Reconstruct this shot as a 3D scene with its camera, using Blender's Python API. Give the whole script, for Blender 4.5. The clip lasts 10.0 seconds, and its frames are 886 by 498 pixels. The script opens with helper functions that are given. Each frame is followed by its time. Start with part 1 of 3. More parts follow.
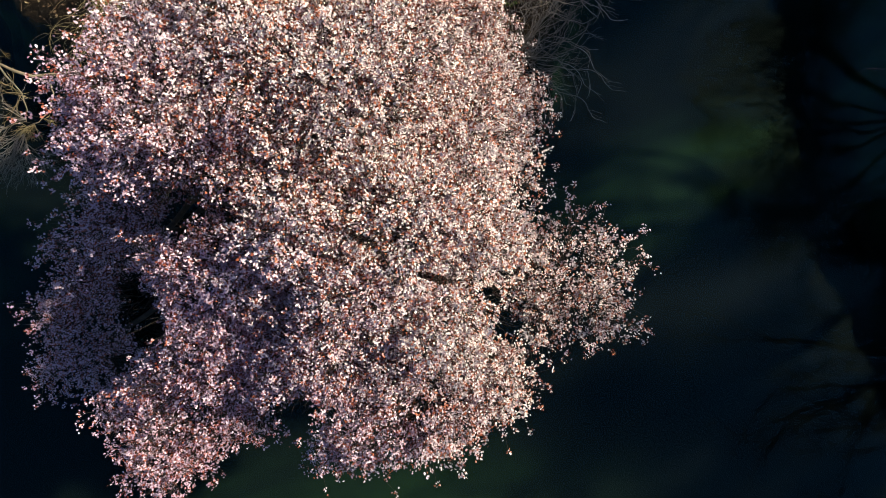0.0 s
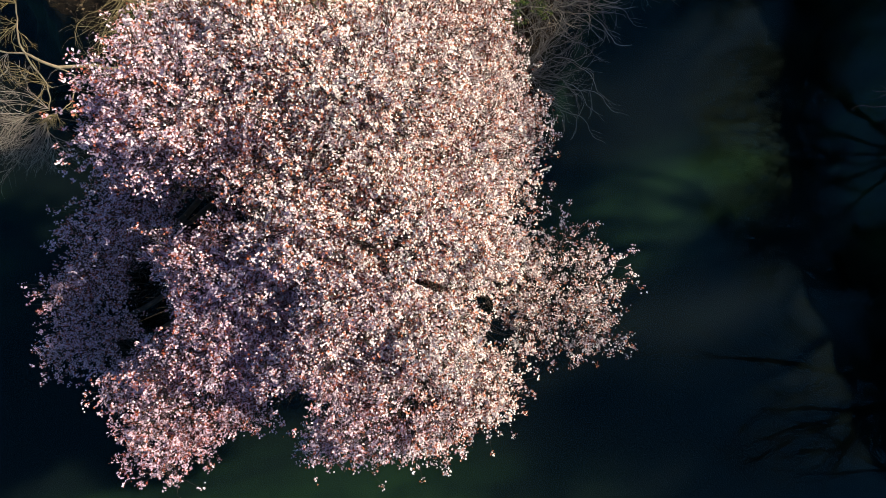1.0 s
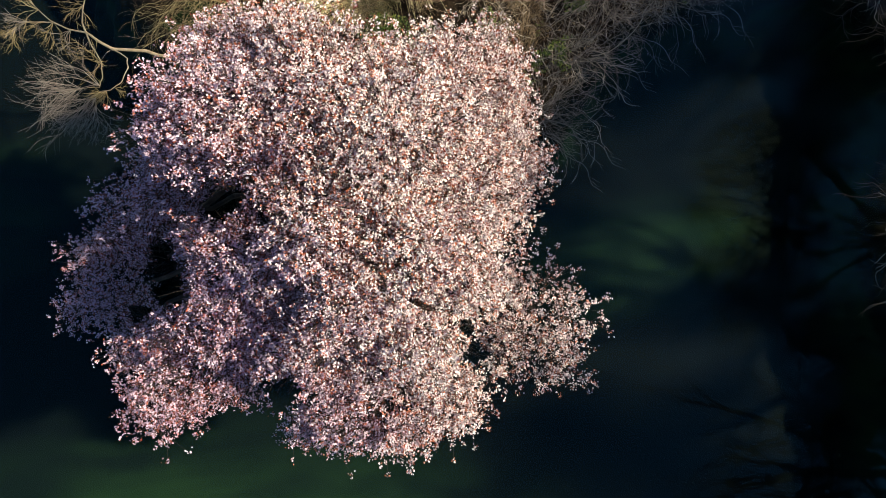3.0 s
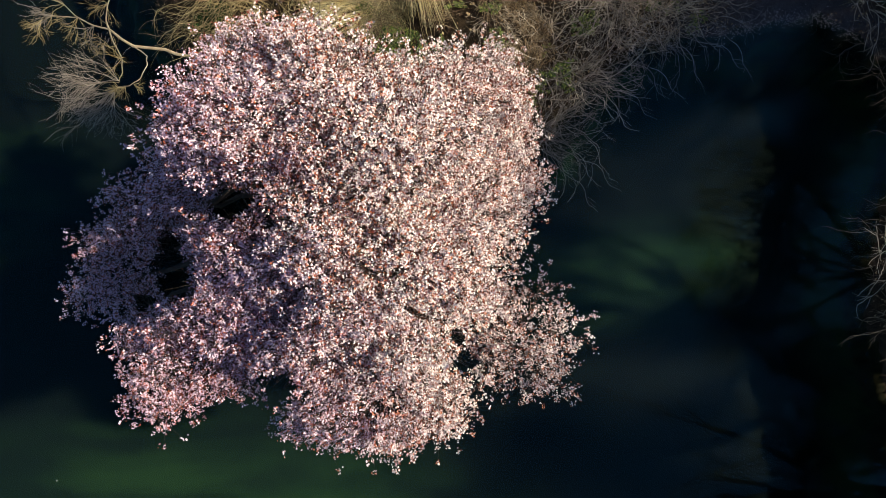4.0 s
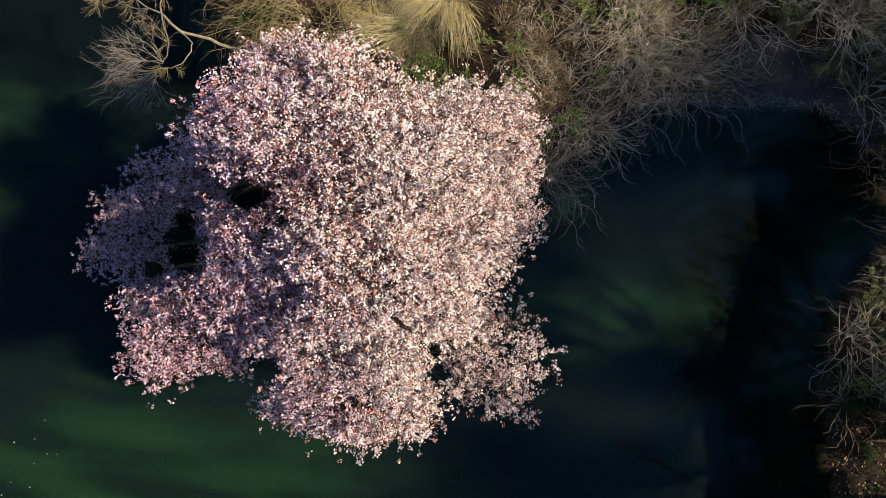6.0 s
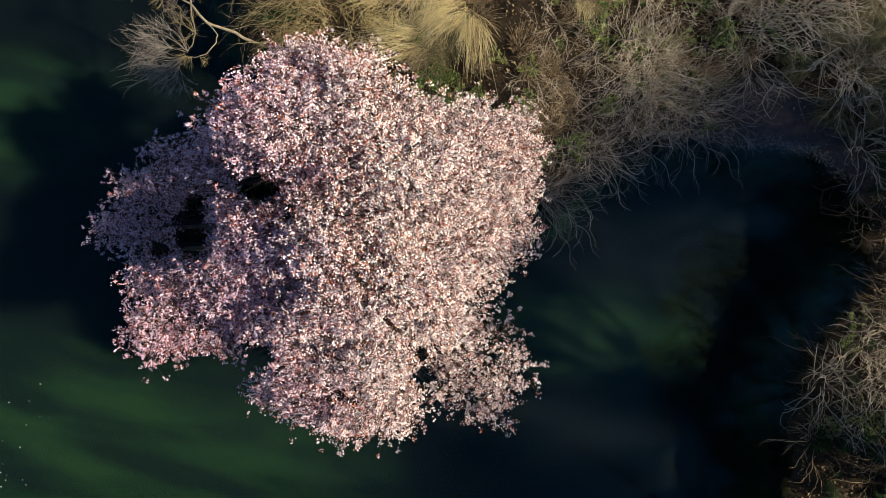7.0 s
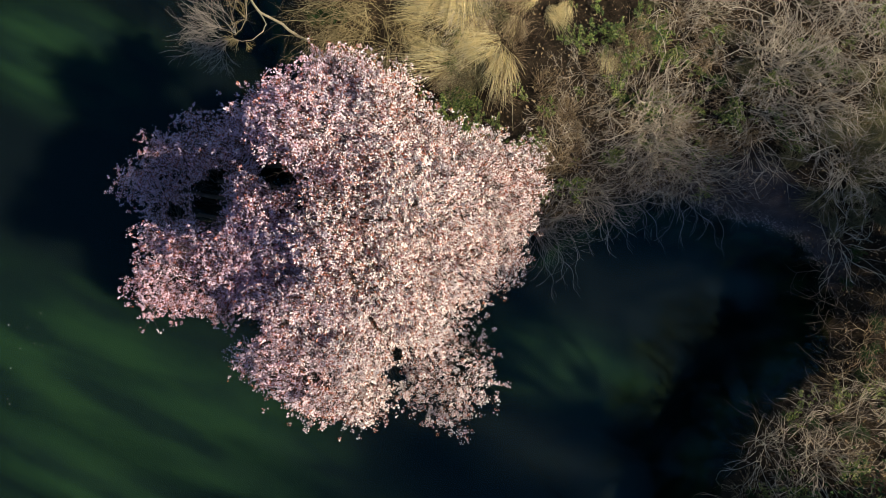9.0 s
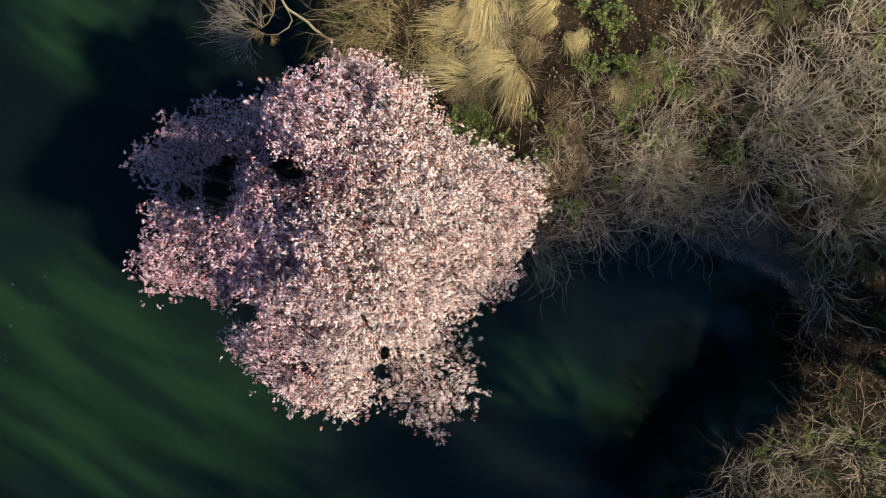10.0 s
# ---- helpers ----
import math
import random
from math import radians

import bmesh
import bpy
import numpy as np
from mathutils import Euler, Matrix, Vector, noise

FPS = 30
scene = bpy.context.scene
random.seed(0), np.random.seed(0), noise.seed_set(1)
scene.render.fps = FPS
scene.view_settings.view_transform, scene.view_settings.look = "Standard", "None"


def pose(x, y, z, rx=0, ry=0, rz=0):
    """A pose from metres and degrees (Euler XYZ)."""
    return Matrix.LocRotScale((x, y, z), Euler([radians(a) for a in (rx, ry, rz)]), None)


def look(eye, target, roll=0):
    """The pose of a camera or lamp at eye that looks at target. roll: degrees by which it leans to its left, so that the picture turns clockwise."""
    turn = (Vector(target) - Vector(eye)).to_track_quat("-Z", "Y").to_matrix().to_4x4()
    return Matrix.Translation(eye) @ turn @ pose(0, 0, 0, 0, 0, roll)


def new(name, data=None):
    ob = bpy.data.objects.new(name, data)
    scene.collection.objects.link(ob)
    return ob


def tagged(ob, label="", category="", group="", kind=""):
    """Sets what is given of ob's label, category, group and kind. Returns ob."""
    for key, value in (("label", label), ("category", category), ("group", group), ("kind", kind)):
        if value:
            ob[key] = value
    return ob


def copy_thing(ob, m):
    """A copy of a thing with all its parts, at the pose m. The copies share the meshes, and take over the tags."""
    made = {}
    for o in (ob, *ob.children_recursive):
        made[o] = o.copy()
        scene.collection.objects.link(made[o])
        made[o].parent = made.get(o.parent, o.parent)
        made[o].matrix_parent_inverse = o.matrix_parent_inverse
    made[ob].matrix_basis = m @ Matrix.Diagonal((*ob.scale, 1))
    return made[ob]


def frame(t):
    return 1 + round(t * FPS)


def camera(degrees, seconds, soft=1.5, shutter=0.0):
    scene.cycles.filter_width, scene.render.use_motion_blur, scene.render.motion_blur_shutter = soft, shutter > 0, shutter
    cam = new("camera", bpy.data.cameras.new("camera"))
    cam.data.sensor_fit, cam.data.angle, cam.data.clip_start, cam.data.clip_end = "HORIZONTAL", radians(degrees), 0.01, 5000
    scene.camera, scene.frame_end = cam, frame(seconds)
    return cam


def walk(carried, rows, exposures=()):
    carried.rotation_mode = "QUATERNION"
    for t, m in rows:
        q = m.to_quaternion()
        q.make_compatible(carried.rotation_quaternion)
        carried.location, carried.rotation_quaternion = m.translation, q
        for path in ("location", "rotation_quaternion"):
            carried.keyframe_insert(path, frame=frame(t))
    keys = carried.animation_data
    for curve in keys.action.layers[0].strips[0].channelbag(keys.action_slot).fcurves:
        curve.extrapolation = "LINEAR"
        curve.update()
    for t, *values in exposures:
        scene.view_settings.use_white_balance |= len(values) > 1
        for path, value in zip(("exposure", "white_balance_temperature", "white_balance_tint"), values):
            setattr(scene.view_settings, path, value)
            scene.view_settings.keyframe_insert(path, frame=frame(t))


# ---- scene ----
cam = camera(70.0, 10.0, soft=0.4)
# seconds, x, y, height over the water, yaw; the camera looks straight down
PATH = [
    (0.0, 0.324, -0.146, 18.365, -0.80),
    (0.5, 0.343, -0.094, 18.682, 1.13),
    (1.0, 0.360, 0.037, 19.047, 2.53),
    (1.5, 0.370, 0.178, 19.439, 4.38),
    (2.0, 0.382, 0.321, 19.829, 6.84),
    (2.5, 0.384, 0.457, 20.203, 9.27),
    (4.0, 0.400, 0.883, 21.233, 14.57),
    (4.5, 0.395, 1.022, 21.562, 16.72),
    (5.0, 0.386, 1.162, 21.904, 18.81),
    (5.5, 0.399, 1.304, 22.263, 21.16),
    (7.0, 0.371, 1.709, 23.375, 29.18),
    (7.5, 0.356, 1.824, 23.745, 31.88),
    (8.0, 0.353, 1.952, 24.123, 34.54),
    (8.5, 0.332, 2.071, 24.489, 37.19),
    (9.0, 0.307, 2.201, 24.863, 39.98),
    (9.5, 0.263, 2.325, 25.229, 42.86),
    (10.0, 0.215, 2.454, 25.602, 45.99),
]
walk(cam, [(t, pose(x, y, z, 0, 0, yaw)) for t, x, y, z, yaw in PATH], [(0.0, 0.28), (0.6, 0.42), (1.2, 0.50), (10.0, 0.52)])

# ---------------------------------------------------------------- light
AZ, EL = 23.0, 36.8          # where the sun stands: degrees from +x, degrees up
world = bpy.data.worlds.new("world")
scene.world = world
world.use_nodes = True
wn, wl = world.node_tree.nodes, world.node_tree.links
sky = wn.new("ShaderNodeTexSky")
sky.sky_type = "NISHITA"
sky.sun_disc = False
sky.sun_elevation = radians(EL)
sky.sun_rotation = radians(90 - AZ)
sky.dust_density, sky.ozone_density = 0.1, 5.0
wn["Background"].inputs["Strength"].default_value = 0.068
wl.new(sky.outputs["Color"], wn["Background"].inputs["Color"])
SUN_WAY = Vector((math.cos(radians(EL)) * math.cos(radians(AZ)), math.cos(radians(EL)) * math.sin(radians(AZ)), math.sin(radians(EL))))
sun = new("sun", bpy.data.lights.new("sun", "SUN"))
sun.data.energy, sun.data.angle, sun.data.color = 6.0, radians(1.8), (1.0, 0.865, 0.64)
sun.matrix_world = look(SUN_WAY * 60, (0, 0, 0))


# ---------------------------------------------------------------- materials
def material(name, stops, scale=3.0, rough=0.7, island=0.0, bump=0.0, translucent=0.0, spec=0.4, detail=6.0, fine=9.0, through_tint=(1, 1, 1)):
    """Colour from a ramp that is driven by noise at two scales and, by the share island, by a random value for each loose piece."""
    mat = bpy.data.materials.new(name)
    mat.use_nodes = True
    n, l = mat.node_tree.nodes, mat.node_tree.links
    bsdf = n["Principled BSDF"]
    geo = n.new("ShaderNodeNewGeometry")
    big = n.new("ShaderNodeTexNoise")
    big.inputs["Scale"].default_value, big.inputs["Detail"].default_value = scale, detail
    small = n.new("ShaderNodeTexNoise")
    small.inputs["Scale"].default_value, small.inputs["Detail"].default_value = scale * fine, 3.0
    l.new(geo.outputs["Position"], big.inputs["Vector"])
    l.new(geo.outputs["Position"], small.inputs["Vector"])
    mix = n.new("ShaderNodeMix")
    mix.inputs[0].default_value = 0.4
    l.new(big.outputs["Fac"], mix.inputs[2])
    l.new(small.outputs["Fac"], mix.inputs[3])
    spread = n.new("ShaderNodeMapRange")
    spread.inputs[1].default_value, spread.inputs[2].default_value = 0.28, 0.72
    l.new(mix.outputs[0], spread.inputs[0])
    mix2 = n.new("ShaderNodeMix")
    mix2.inputs[0].default_value = island
    l.new(spread.outputs[0], mix2.inputs[2])
    l.new(geo.outputs["Random Per Island"], mix2.inputs[3])
    ramp = n.new("ShaderNodeValToRGB")
    ramp.color_ramp.elements[0].position, ramp.color_ramp.elements[0].color = stops[0][0], (*stops[0][1], 1)
    ramp.color_ramp.elements[1].position, ramp.color_ramp.elements[1].color = stops[-1][0], (*stops[-1][1], 1)
    for place, colour in stops[1:-1]:
        ramp.color_ramp.elements.new(place).color = (*colour, 1)
    l.new(mix2.outputs[0], ramp.inputs[0])
    l.new(ramp.outputs[0], bsdf.inputs["Base Color"])
    bsdf.inputs["Roughness"].default_value = rough
    bsdf.inputs["Specular IOR Level"].default_value = spec
    if bump:
        b = n.new("ShaderNodeBump")
        b.inputs["Strength"].default_value, b.inputs["Distance"].default_value = bump, 0.03
        l.new(small.outputs["Fac"], b.inputs["Height"])
        l.new(b.outputs[0], bsdf.inputs["Normal"])
    if translucent:
        tr = n.new("ShaderNodeBsdfTranslucent")
        tint = n.new("ShaderNodeMix")
        tint.data_type, tint.blend_type = "RGBA", "MULTIPLY"
        tint.inputs[0].default_value, tint.inputs[7].default_value = 1.0, (*through_tint, 1)
        l.new(ramp.outputs[0], tint.inputs[6])
        l.new(tint.outputs[2], tr.inputs["Color"])
        add = n.new("ShaderNodeMixShader")
        add.inputs[0].default_value = translucent
        l.new(bsdf.outputs[0], add.inputs[1])
        l.new(tr.outputs[0], add.inputs[2])
        l.new(add.outputs[0], n["Material Output"].inputs[0])
    return mat


M_PINK = material("pink_autumn_leaf", [(0.0, (0.05, 0.012, 0.008)), (0.18, (0.20, 0.034, 0.016)), (0.31, (0.56, 0.19, 0.08)), (0.39, (0.70, 0.55, 0.58)), (0.52, (0.88, 0.82, 0.83)), (1.0, (0.96, 0.95, 0.90))],
                  scale=0.5, rough=0.35, island=0.7, translucent=0.16, spec=0.6, fine=13.0, through_tint=(1.0, 0.50, 0.70))


def purple_shade_tint(mat, colour=(0.92, 0.77, 0.95)):
    """Paints purple shade into the leaf colour: cream turns mauve towards the western limb tips, in uneven patches."""
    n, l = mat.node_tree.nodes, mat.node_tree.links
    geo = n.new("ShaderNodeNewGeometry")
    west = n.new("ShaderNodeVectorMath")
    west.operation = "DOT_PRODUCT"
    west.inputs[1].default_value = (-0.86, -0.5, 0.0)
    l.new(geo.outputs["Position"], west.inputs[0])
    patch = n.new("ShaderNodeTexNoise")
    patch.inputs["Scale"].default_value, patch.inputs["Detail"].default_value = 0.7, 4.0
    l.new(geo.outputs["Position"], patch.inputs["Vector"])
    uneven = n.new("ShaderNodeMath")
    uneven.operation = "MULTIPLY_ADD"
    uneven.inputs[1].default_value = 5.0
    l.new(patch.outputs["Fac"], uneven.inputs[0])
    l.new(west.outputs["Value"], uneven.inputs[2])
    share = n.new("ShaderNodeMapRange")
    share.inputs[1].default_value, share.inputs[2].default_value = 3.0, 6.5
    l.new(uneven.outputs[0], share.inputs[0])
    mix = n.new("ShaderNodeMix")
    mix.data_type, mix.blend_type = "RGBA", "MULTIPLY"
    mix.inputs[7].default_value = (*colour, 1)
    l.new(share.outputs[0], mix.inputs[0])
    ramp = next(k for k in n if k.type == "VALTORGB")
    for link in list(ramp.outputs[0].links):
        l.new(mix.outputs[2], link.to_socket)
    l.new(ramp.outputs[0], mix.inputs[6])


# purple shade on the west of the crown, put into the leaf colour
purple_shade_tint(M_PINK)
M_BARK = material("dark_bark", [(0.0, (0.018, 0.013, 0.011)), (0.6, (0.05, 0.038, 0.03)), (1.0, (0.12, 0.10, 0.08))], scale=5, rough=0.85, bump=0.5)
M_TWIG = material("grey_brown_twig", [(0.0, (0.05, 0.038, 0.032)), (1.0, (0.17, 0.14, 0.115))], scale=3, rough=0.8, island=0.5)
M_PALE = material("pale_grey_stem", [(0.0, (0.26, 0.21, 0.16)), (0.5, (0.52, 0.45, 0.35)), (1.0, (0.78, 0.71, 0.59))], scale=2, rough=0.75, island=0.6)
M_LIMB = material("weathered_grey_limb", [(0.0, (0.09, 0.075, 0.05)), (0.5, (0.20, 0.17, 0.12)), (1.0, (0.36, 0.32, 0.25))], scale=4, rough=0.8, bump=0.3)
M_SHORE = material("grey_violet_twig", [(0.0, (0.10, 0.085, 0.08)), (0.5, (0.24, 0.21, 0.19)), (1.0, (0.46, 0.42, 0.38))], scale=2, rough=0.75, island=0.7)
M_STRAW = material("dry_straw", [(0.0, (0.34, 0.25, 0.12)), (0.3, (0.80, 0.66, 0.31)), (1.0, (0.98, 0.92, 0.62))], scale=1.2, rough=0.65, island=0.6, translucent=0.15)
M_SEDGE = material("olive_sedge", [(0.0, (0.06, 0.07, 0.03)), (0.5, (0.20, 0.19, 0.09)), (1.0, (0.45, 0.40, 0.22))], scale=1.2, rough=0.65, island=0.6, translucent=0.15)
M_STALK = material("rotting_stalk", [(0.0, (0.012, 0.009, 0.006)), (0.72, (0.05, 0.034, 0.02)), (0.86, (0.30, 0.22, 0.13)), (1.0, (0.72, 0.60, 0.42))], scale=2, rough=0.85, island=0.6)
M_YELLOW = material("yellow_brown_twig", [(0.0, (0.08, 0.06, 0.028)), (0.5, (0.28, 0.22, 0.105)), (1.0, (0.58, 0.49, 0.27))], scale=2, rough=0.75, island=0.6)
M_BROWN = material("dead_brown_stem", [(0.0, (0.04, 0.025, 0.015)), (0.5, (0.26, 0.185, 0.105)), (1.0, (0.66, 0.53, 0.35))], scale=2, rough=0.8, island=0.6)
M_GREEN = material("green_leaf", [(0.0, (0.015, 0.035, 0.010)), (0.4, (0.07, 0.13, 0.025)), (0.7, (0.28, 0.37, 0.07)), (1.0, (0.68, 0.68, 0.24))], scale=1, rough=0.42, island=0.7, translucent=0.2, spec=0.5)
M_DARKGREEN = material("dark_evergreen_leaf", [(0.0, (0.008, 0.02, 0.008)), (0.6, (0.025, 0.06, 0.018)), (1.0, (0.08, 0.14, 0.03))], scale=1, rough=0.65, island=0.7, translucent=0.1, spec=0.15)
M_LITTER = material("fallen_leaf", [(0.0, (0.02, 0.011, 0.007)), (0.6, (0.10, 0.058, 0.028)), (1.0, (0.60, 0.44, 0.24))], scale=1, rough=0.7, island=0.8)
M_PALELEAF = material("pale_fallen_leaf", [(0.0, (0.18, 0.15, 0.15)), (1.0, (0.48, 0.44, 0.43))], scale=1, rough=0.5, island=0.8)


def ground_material():
    mat = bpy.data.materials.new("bank_soil_and_lit_bed")
    mat.use_nodes = True
    n, l = mat.node_tree.nodes, mat.node_tree.links
    bsdf = n["Principled BSDF"]
    geo = n.new("ShaderNodeNewGeometry")
    xyz = n.new("ShaderNodeSeparateXYZ")
    l.new(geo.outputs["Position"], xyz.inputs[0])
    noises = []
    # stretched near the sun's bearing: sunlit streaks in the murk, painted into the bed
    along = n.new("ShaderNodeMapping")
    along.vector_type = "TEXTURE"
    along.inputs["Rotation"].default_value, along.inputs["Scale"].default_value = (0, 0, radians(16)), (4.5, 1.0, 1.0)
    l.new(geo.outputs["Position"], along.inputs["Vector"])
    for s in (0.8, 4.0, 40.0):
        t = n.new("ShaderNodeTexNoise")
        t.inputs["Scale"].default_value, t.inputs["Detail"].default_value = s, 2.5 if s < 1 else 5.0
        l.new(along.outputs[0] if s < 1 else geo.outputs["Position"], t.inputs["Vector"])
        noises.append(t)

    def ramp(src, a, ca, b, cb):
        r = n.new("ShaderNodeValToRGB")
        r.color_ramp.elements[0].position, r.color_ramp.elements[0].color = a, (*ca, 1)
        r.color_ramp.elements[1].position, r.color_ramp.elements[1].color = b, (*cb, 1)
        l.new(src, r.inputs[0])
        return r.outputs[0]

    def blend(fac, a, b):
        m = n.new("ShaderNodeMix")
        m.data_type = "RGBA"
        if isinstance(fac, float):
            m.inputs[0].default_value = fac
        else:
            l.new(fac, m.inputs[0])
        l.new(a, m.inputs[6])
        l.new(b, m.inputs[7])
        return m.outputs[2]

    soil = blend(0.5, ramp(noises[1].outputs["Fac"], 0.35, (0.010, 0.007, 0.005), 0.65, (0.045, 0.031, 0.018)), ramp(noises[2].outputs["Fac"], 0.35, (0.010, 0.007, 0.005), 0.7, (0.08, 0.058, 0.034)))
    mud = blend(0.5, ramp(noises[1].outputs["Fac"], 0.3, (0.035, 0.032, 0.036), 0.7, (0.085, 0.078, 0.086)), ramp(noises[2].outputs["Fac"], 0.4, (0.025, 0.023, 0.026), 0.75, (0.17, 0.158, 0.168)))
    # bed colour with the sunlit green and its streaks painted in
    silt_and_sunlight = blend(0.25, ramp(noises[0].outputs["Fac"], 0.38, (0.004, 0.012, 0.010), 0.66, (0.020, 0.048, 0.019)), ramp(noises[1].outputs["Fac"], 0.3, (0.008, 0.019, 0.013), 0.7, (0.018, 0.036, 0.016)))
    # light lost in deep water, painted: the low bed goes nearly black
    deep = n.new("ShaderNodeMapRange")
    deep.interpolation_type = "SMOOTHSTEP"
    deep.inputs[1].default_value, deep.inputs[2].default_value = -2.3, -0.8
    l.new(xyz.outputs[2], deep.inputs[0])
    silt_and_sunlight = blend(deep.outputs[0], ramp(noises[1].outputs["Fac"], 0.3, (0.0006, 0.002, 0.003), 0.7, (0.0012, 0.004, 0.005)), silt_and_sunlight)
    shallow = n.new("ShaderNodeMapRange")
    shallow.inputs[1].default_value, shallow.inputs[2].default_value = -0.62, -0.40
    l.new(xyz.outputs[2], shallow.inputs[0])
    silt_and_sunlight = blend(shallow.outputs[0], silt_and_sunlight, ramp(noises[1].outputs["Fac"], 0.3, (0.008, 0.008, 0.007), 0.7, (0.022, 0.021, 0.018)))
    up = n.new("ShaderNodeMapRange")
    up.inputs[1].default_value, up.inputs[2].default_value = 0.28, 0.5
    l.new(xyz.outputs[2], up.inputs[0])
    dry = n.new("ShaderNodeMapRange")
    dry.inputs[1].default_value, dry.inputs[2].default_value = -0.25, -0.02
    l.new(xyz.outputs[2], dry.inputs[0])
    span = n.new("ShaderNodeVectorMath")
    span.operation = "DISTANCE"
    span.inputs[1].default_value = (9.3, 11.2, 0.3)
    l.new(geo.outputs["Position"], span.inputs[0])
    past = n.new("ShaderNodeMapRange")
    past.inputs[1].default_value, past.inputs[2].default_value = 2.8, 4.2
    l.new(span.outputs["Value"], past.inputs[0])
    inland_soil = n.new("ShaderNodeMath")
    inland_soil.operation = "MAXIMUM"
    l.new(up.outputs[0], inland_soil.inputs[0])
    l.new(past.outputs[0], inland_soil.inputs[1])
    l.new(blend(dry.outputs[0], silt_and_sunlight, blend(inland_soil.outputs[0], mud, soil)), bsdf.inputs["Base Color"])
    bsdf.inputs["Roughness"].default_value = 0.9
    bsdf.inputs["Specular IOR Level"].default_value = 0.15
    b = n.new("ShaderNodeBump")
    b.inputs["Strength"].default_value, b.inputs["Distance"].default_value = 0.6, 0.03
    l.new(noises[2].outputs["Fac"], b.inputs["Height"])
    l.new(b.outputs[0], bsdf.inputs["Normal"])
    return mat


def water_material():
    mat = bpy.data.materials.new("still_pond_water")
    mat.use_nodes = True
    n, l = mat.node_tree.nodes, mat.node_tree.links
    clear = n.new("ShaderNodeBsdfTransparent")
    clear.inputs["Color"].default_value = (0.55, 0.74, 0.66, 1)
    gloss = n.new("ShaderNodeBsdfGlossy")
    gloss.inputs["Roughness"].default_value = 0.015
    gloss.inputs["Color"].default_value = (0.34, 0.84, 0.92, 1)
    fres = n.new("ShaderNodeFresnel")
    fres.inputs["IOR"].default_value = 1.44
    geo = n.new("ShaderNodeNewGeometry")
    wave = n.new("ShaderNodeTexNoise")
    wave.inputs["Scale"].default_value, wave.inputs["Detail"].default_value = 1.6, 2.0
    l.new(geo.outputs["Position"], wave.inputs["Vector"])
    bump = n.new("ShaderNodeBump")
    bump.inputs["Strength"].default_value, bump.inputs["Distance"].default_value = 0.08, 0.02
    l.new(wave.outputs["Fac"], bump.inputs["Height"])
    l.new(bump.outputs[0], gloss.inputs["Normal"])
    mix = n.new("ShaderNodeMixShader")
    l.new(fres.outputs[0], mix.inputs[0])
    l.new(clear.outputs[0], mix.inputs[1])
    l.new(gloss.outputs[0], mix.inputs[2])
    l.new(mix.outputs[0], n["Material Output"].inputs[0])
    return mat


# ---------------------------------------------------------------- mesh tools
def mesh_object(name, verts, faces, mat, parent=None, label="", smooth=False):
    me = bpy.data.meshes.new(name)
    verts, faces = np.asarray(verts, np.float32), np.asarray(faces, np.int32)
    k = faces.shape[1]
    me.vertices.add(len(verts))
    me.vertices.foreach_set("co", verts.ravel())
    me.loops.add(faces.size)
    me.loops.foreach_set("vertex_index", faces.ravel())
    me.polygons.add(len(faces))
    me.polygons.foreach_set("loop_start", np.arange(0, faces.size, k, dtype=np.int32))
    if smooth:
        me.polygons.foreach_set("use_smooth", np.ones(len(faces), bool))
    me.update(calc_edges=True)
    me.materials.append(mat)
    ob = new(name, me)
    if parent:
        ob.parent = parent
    if label:
        tagged(ob, label)
    return ob


def tubes(paths, sides=5):
    """Tapered tubes along polylines (points, first radius, last radius): vertices and quads of all of them."""
    V, F, base = [], [], 0
    ang = np.linspace(0, 2 * np.pi, sides, endpoint=False)
    ring = np.c_[np.cos(ang), np.sin(ang)]
    for pts, r0, r1 in paths:
        P = np.asarray(pts, float)
        k = len(P)
        d = np.gradient(P, axis=0)
        d /= np.linalg.norm(d, axis=1)[:, None] + 1e-9
        ref = np.array([0.31, 0.23, 0.92]) if abs(d[0] @ np.array([0.31, 0.23, 0.92])) < 0.9 else np.array([1.0, 0, 0])
        u = np.cross(d, ref)
        u /= np.linalg.norm(u, axis=1)[:, None] + 1e-9
        v = np.cross(d, u)
        r = np.linspace(r0, r1, k)[:, None, None]
        V.append((P[:, None, :] + r * (ring[None, :, :1] * u[:, None, :] + ring[None, :, 1:] * v[:, None, :])).reshape(-1, 3))
        i = np.arange(k - 1)[:, None] * sides
        j = np.arange(sides)[None, :]
        a, b = i + j, i + (j + 1) % sides
        F.append(np.stack([a, b, b + sides, a + sides], -1).reshape(-1, 4) + base)
        base += k * sides
    return np.concatenate(V), np.concatenate(F)


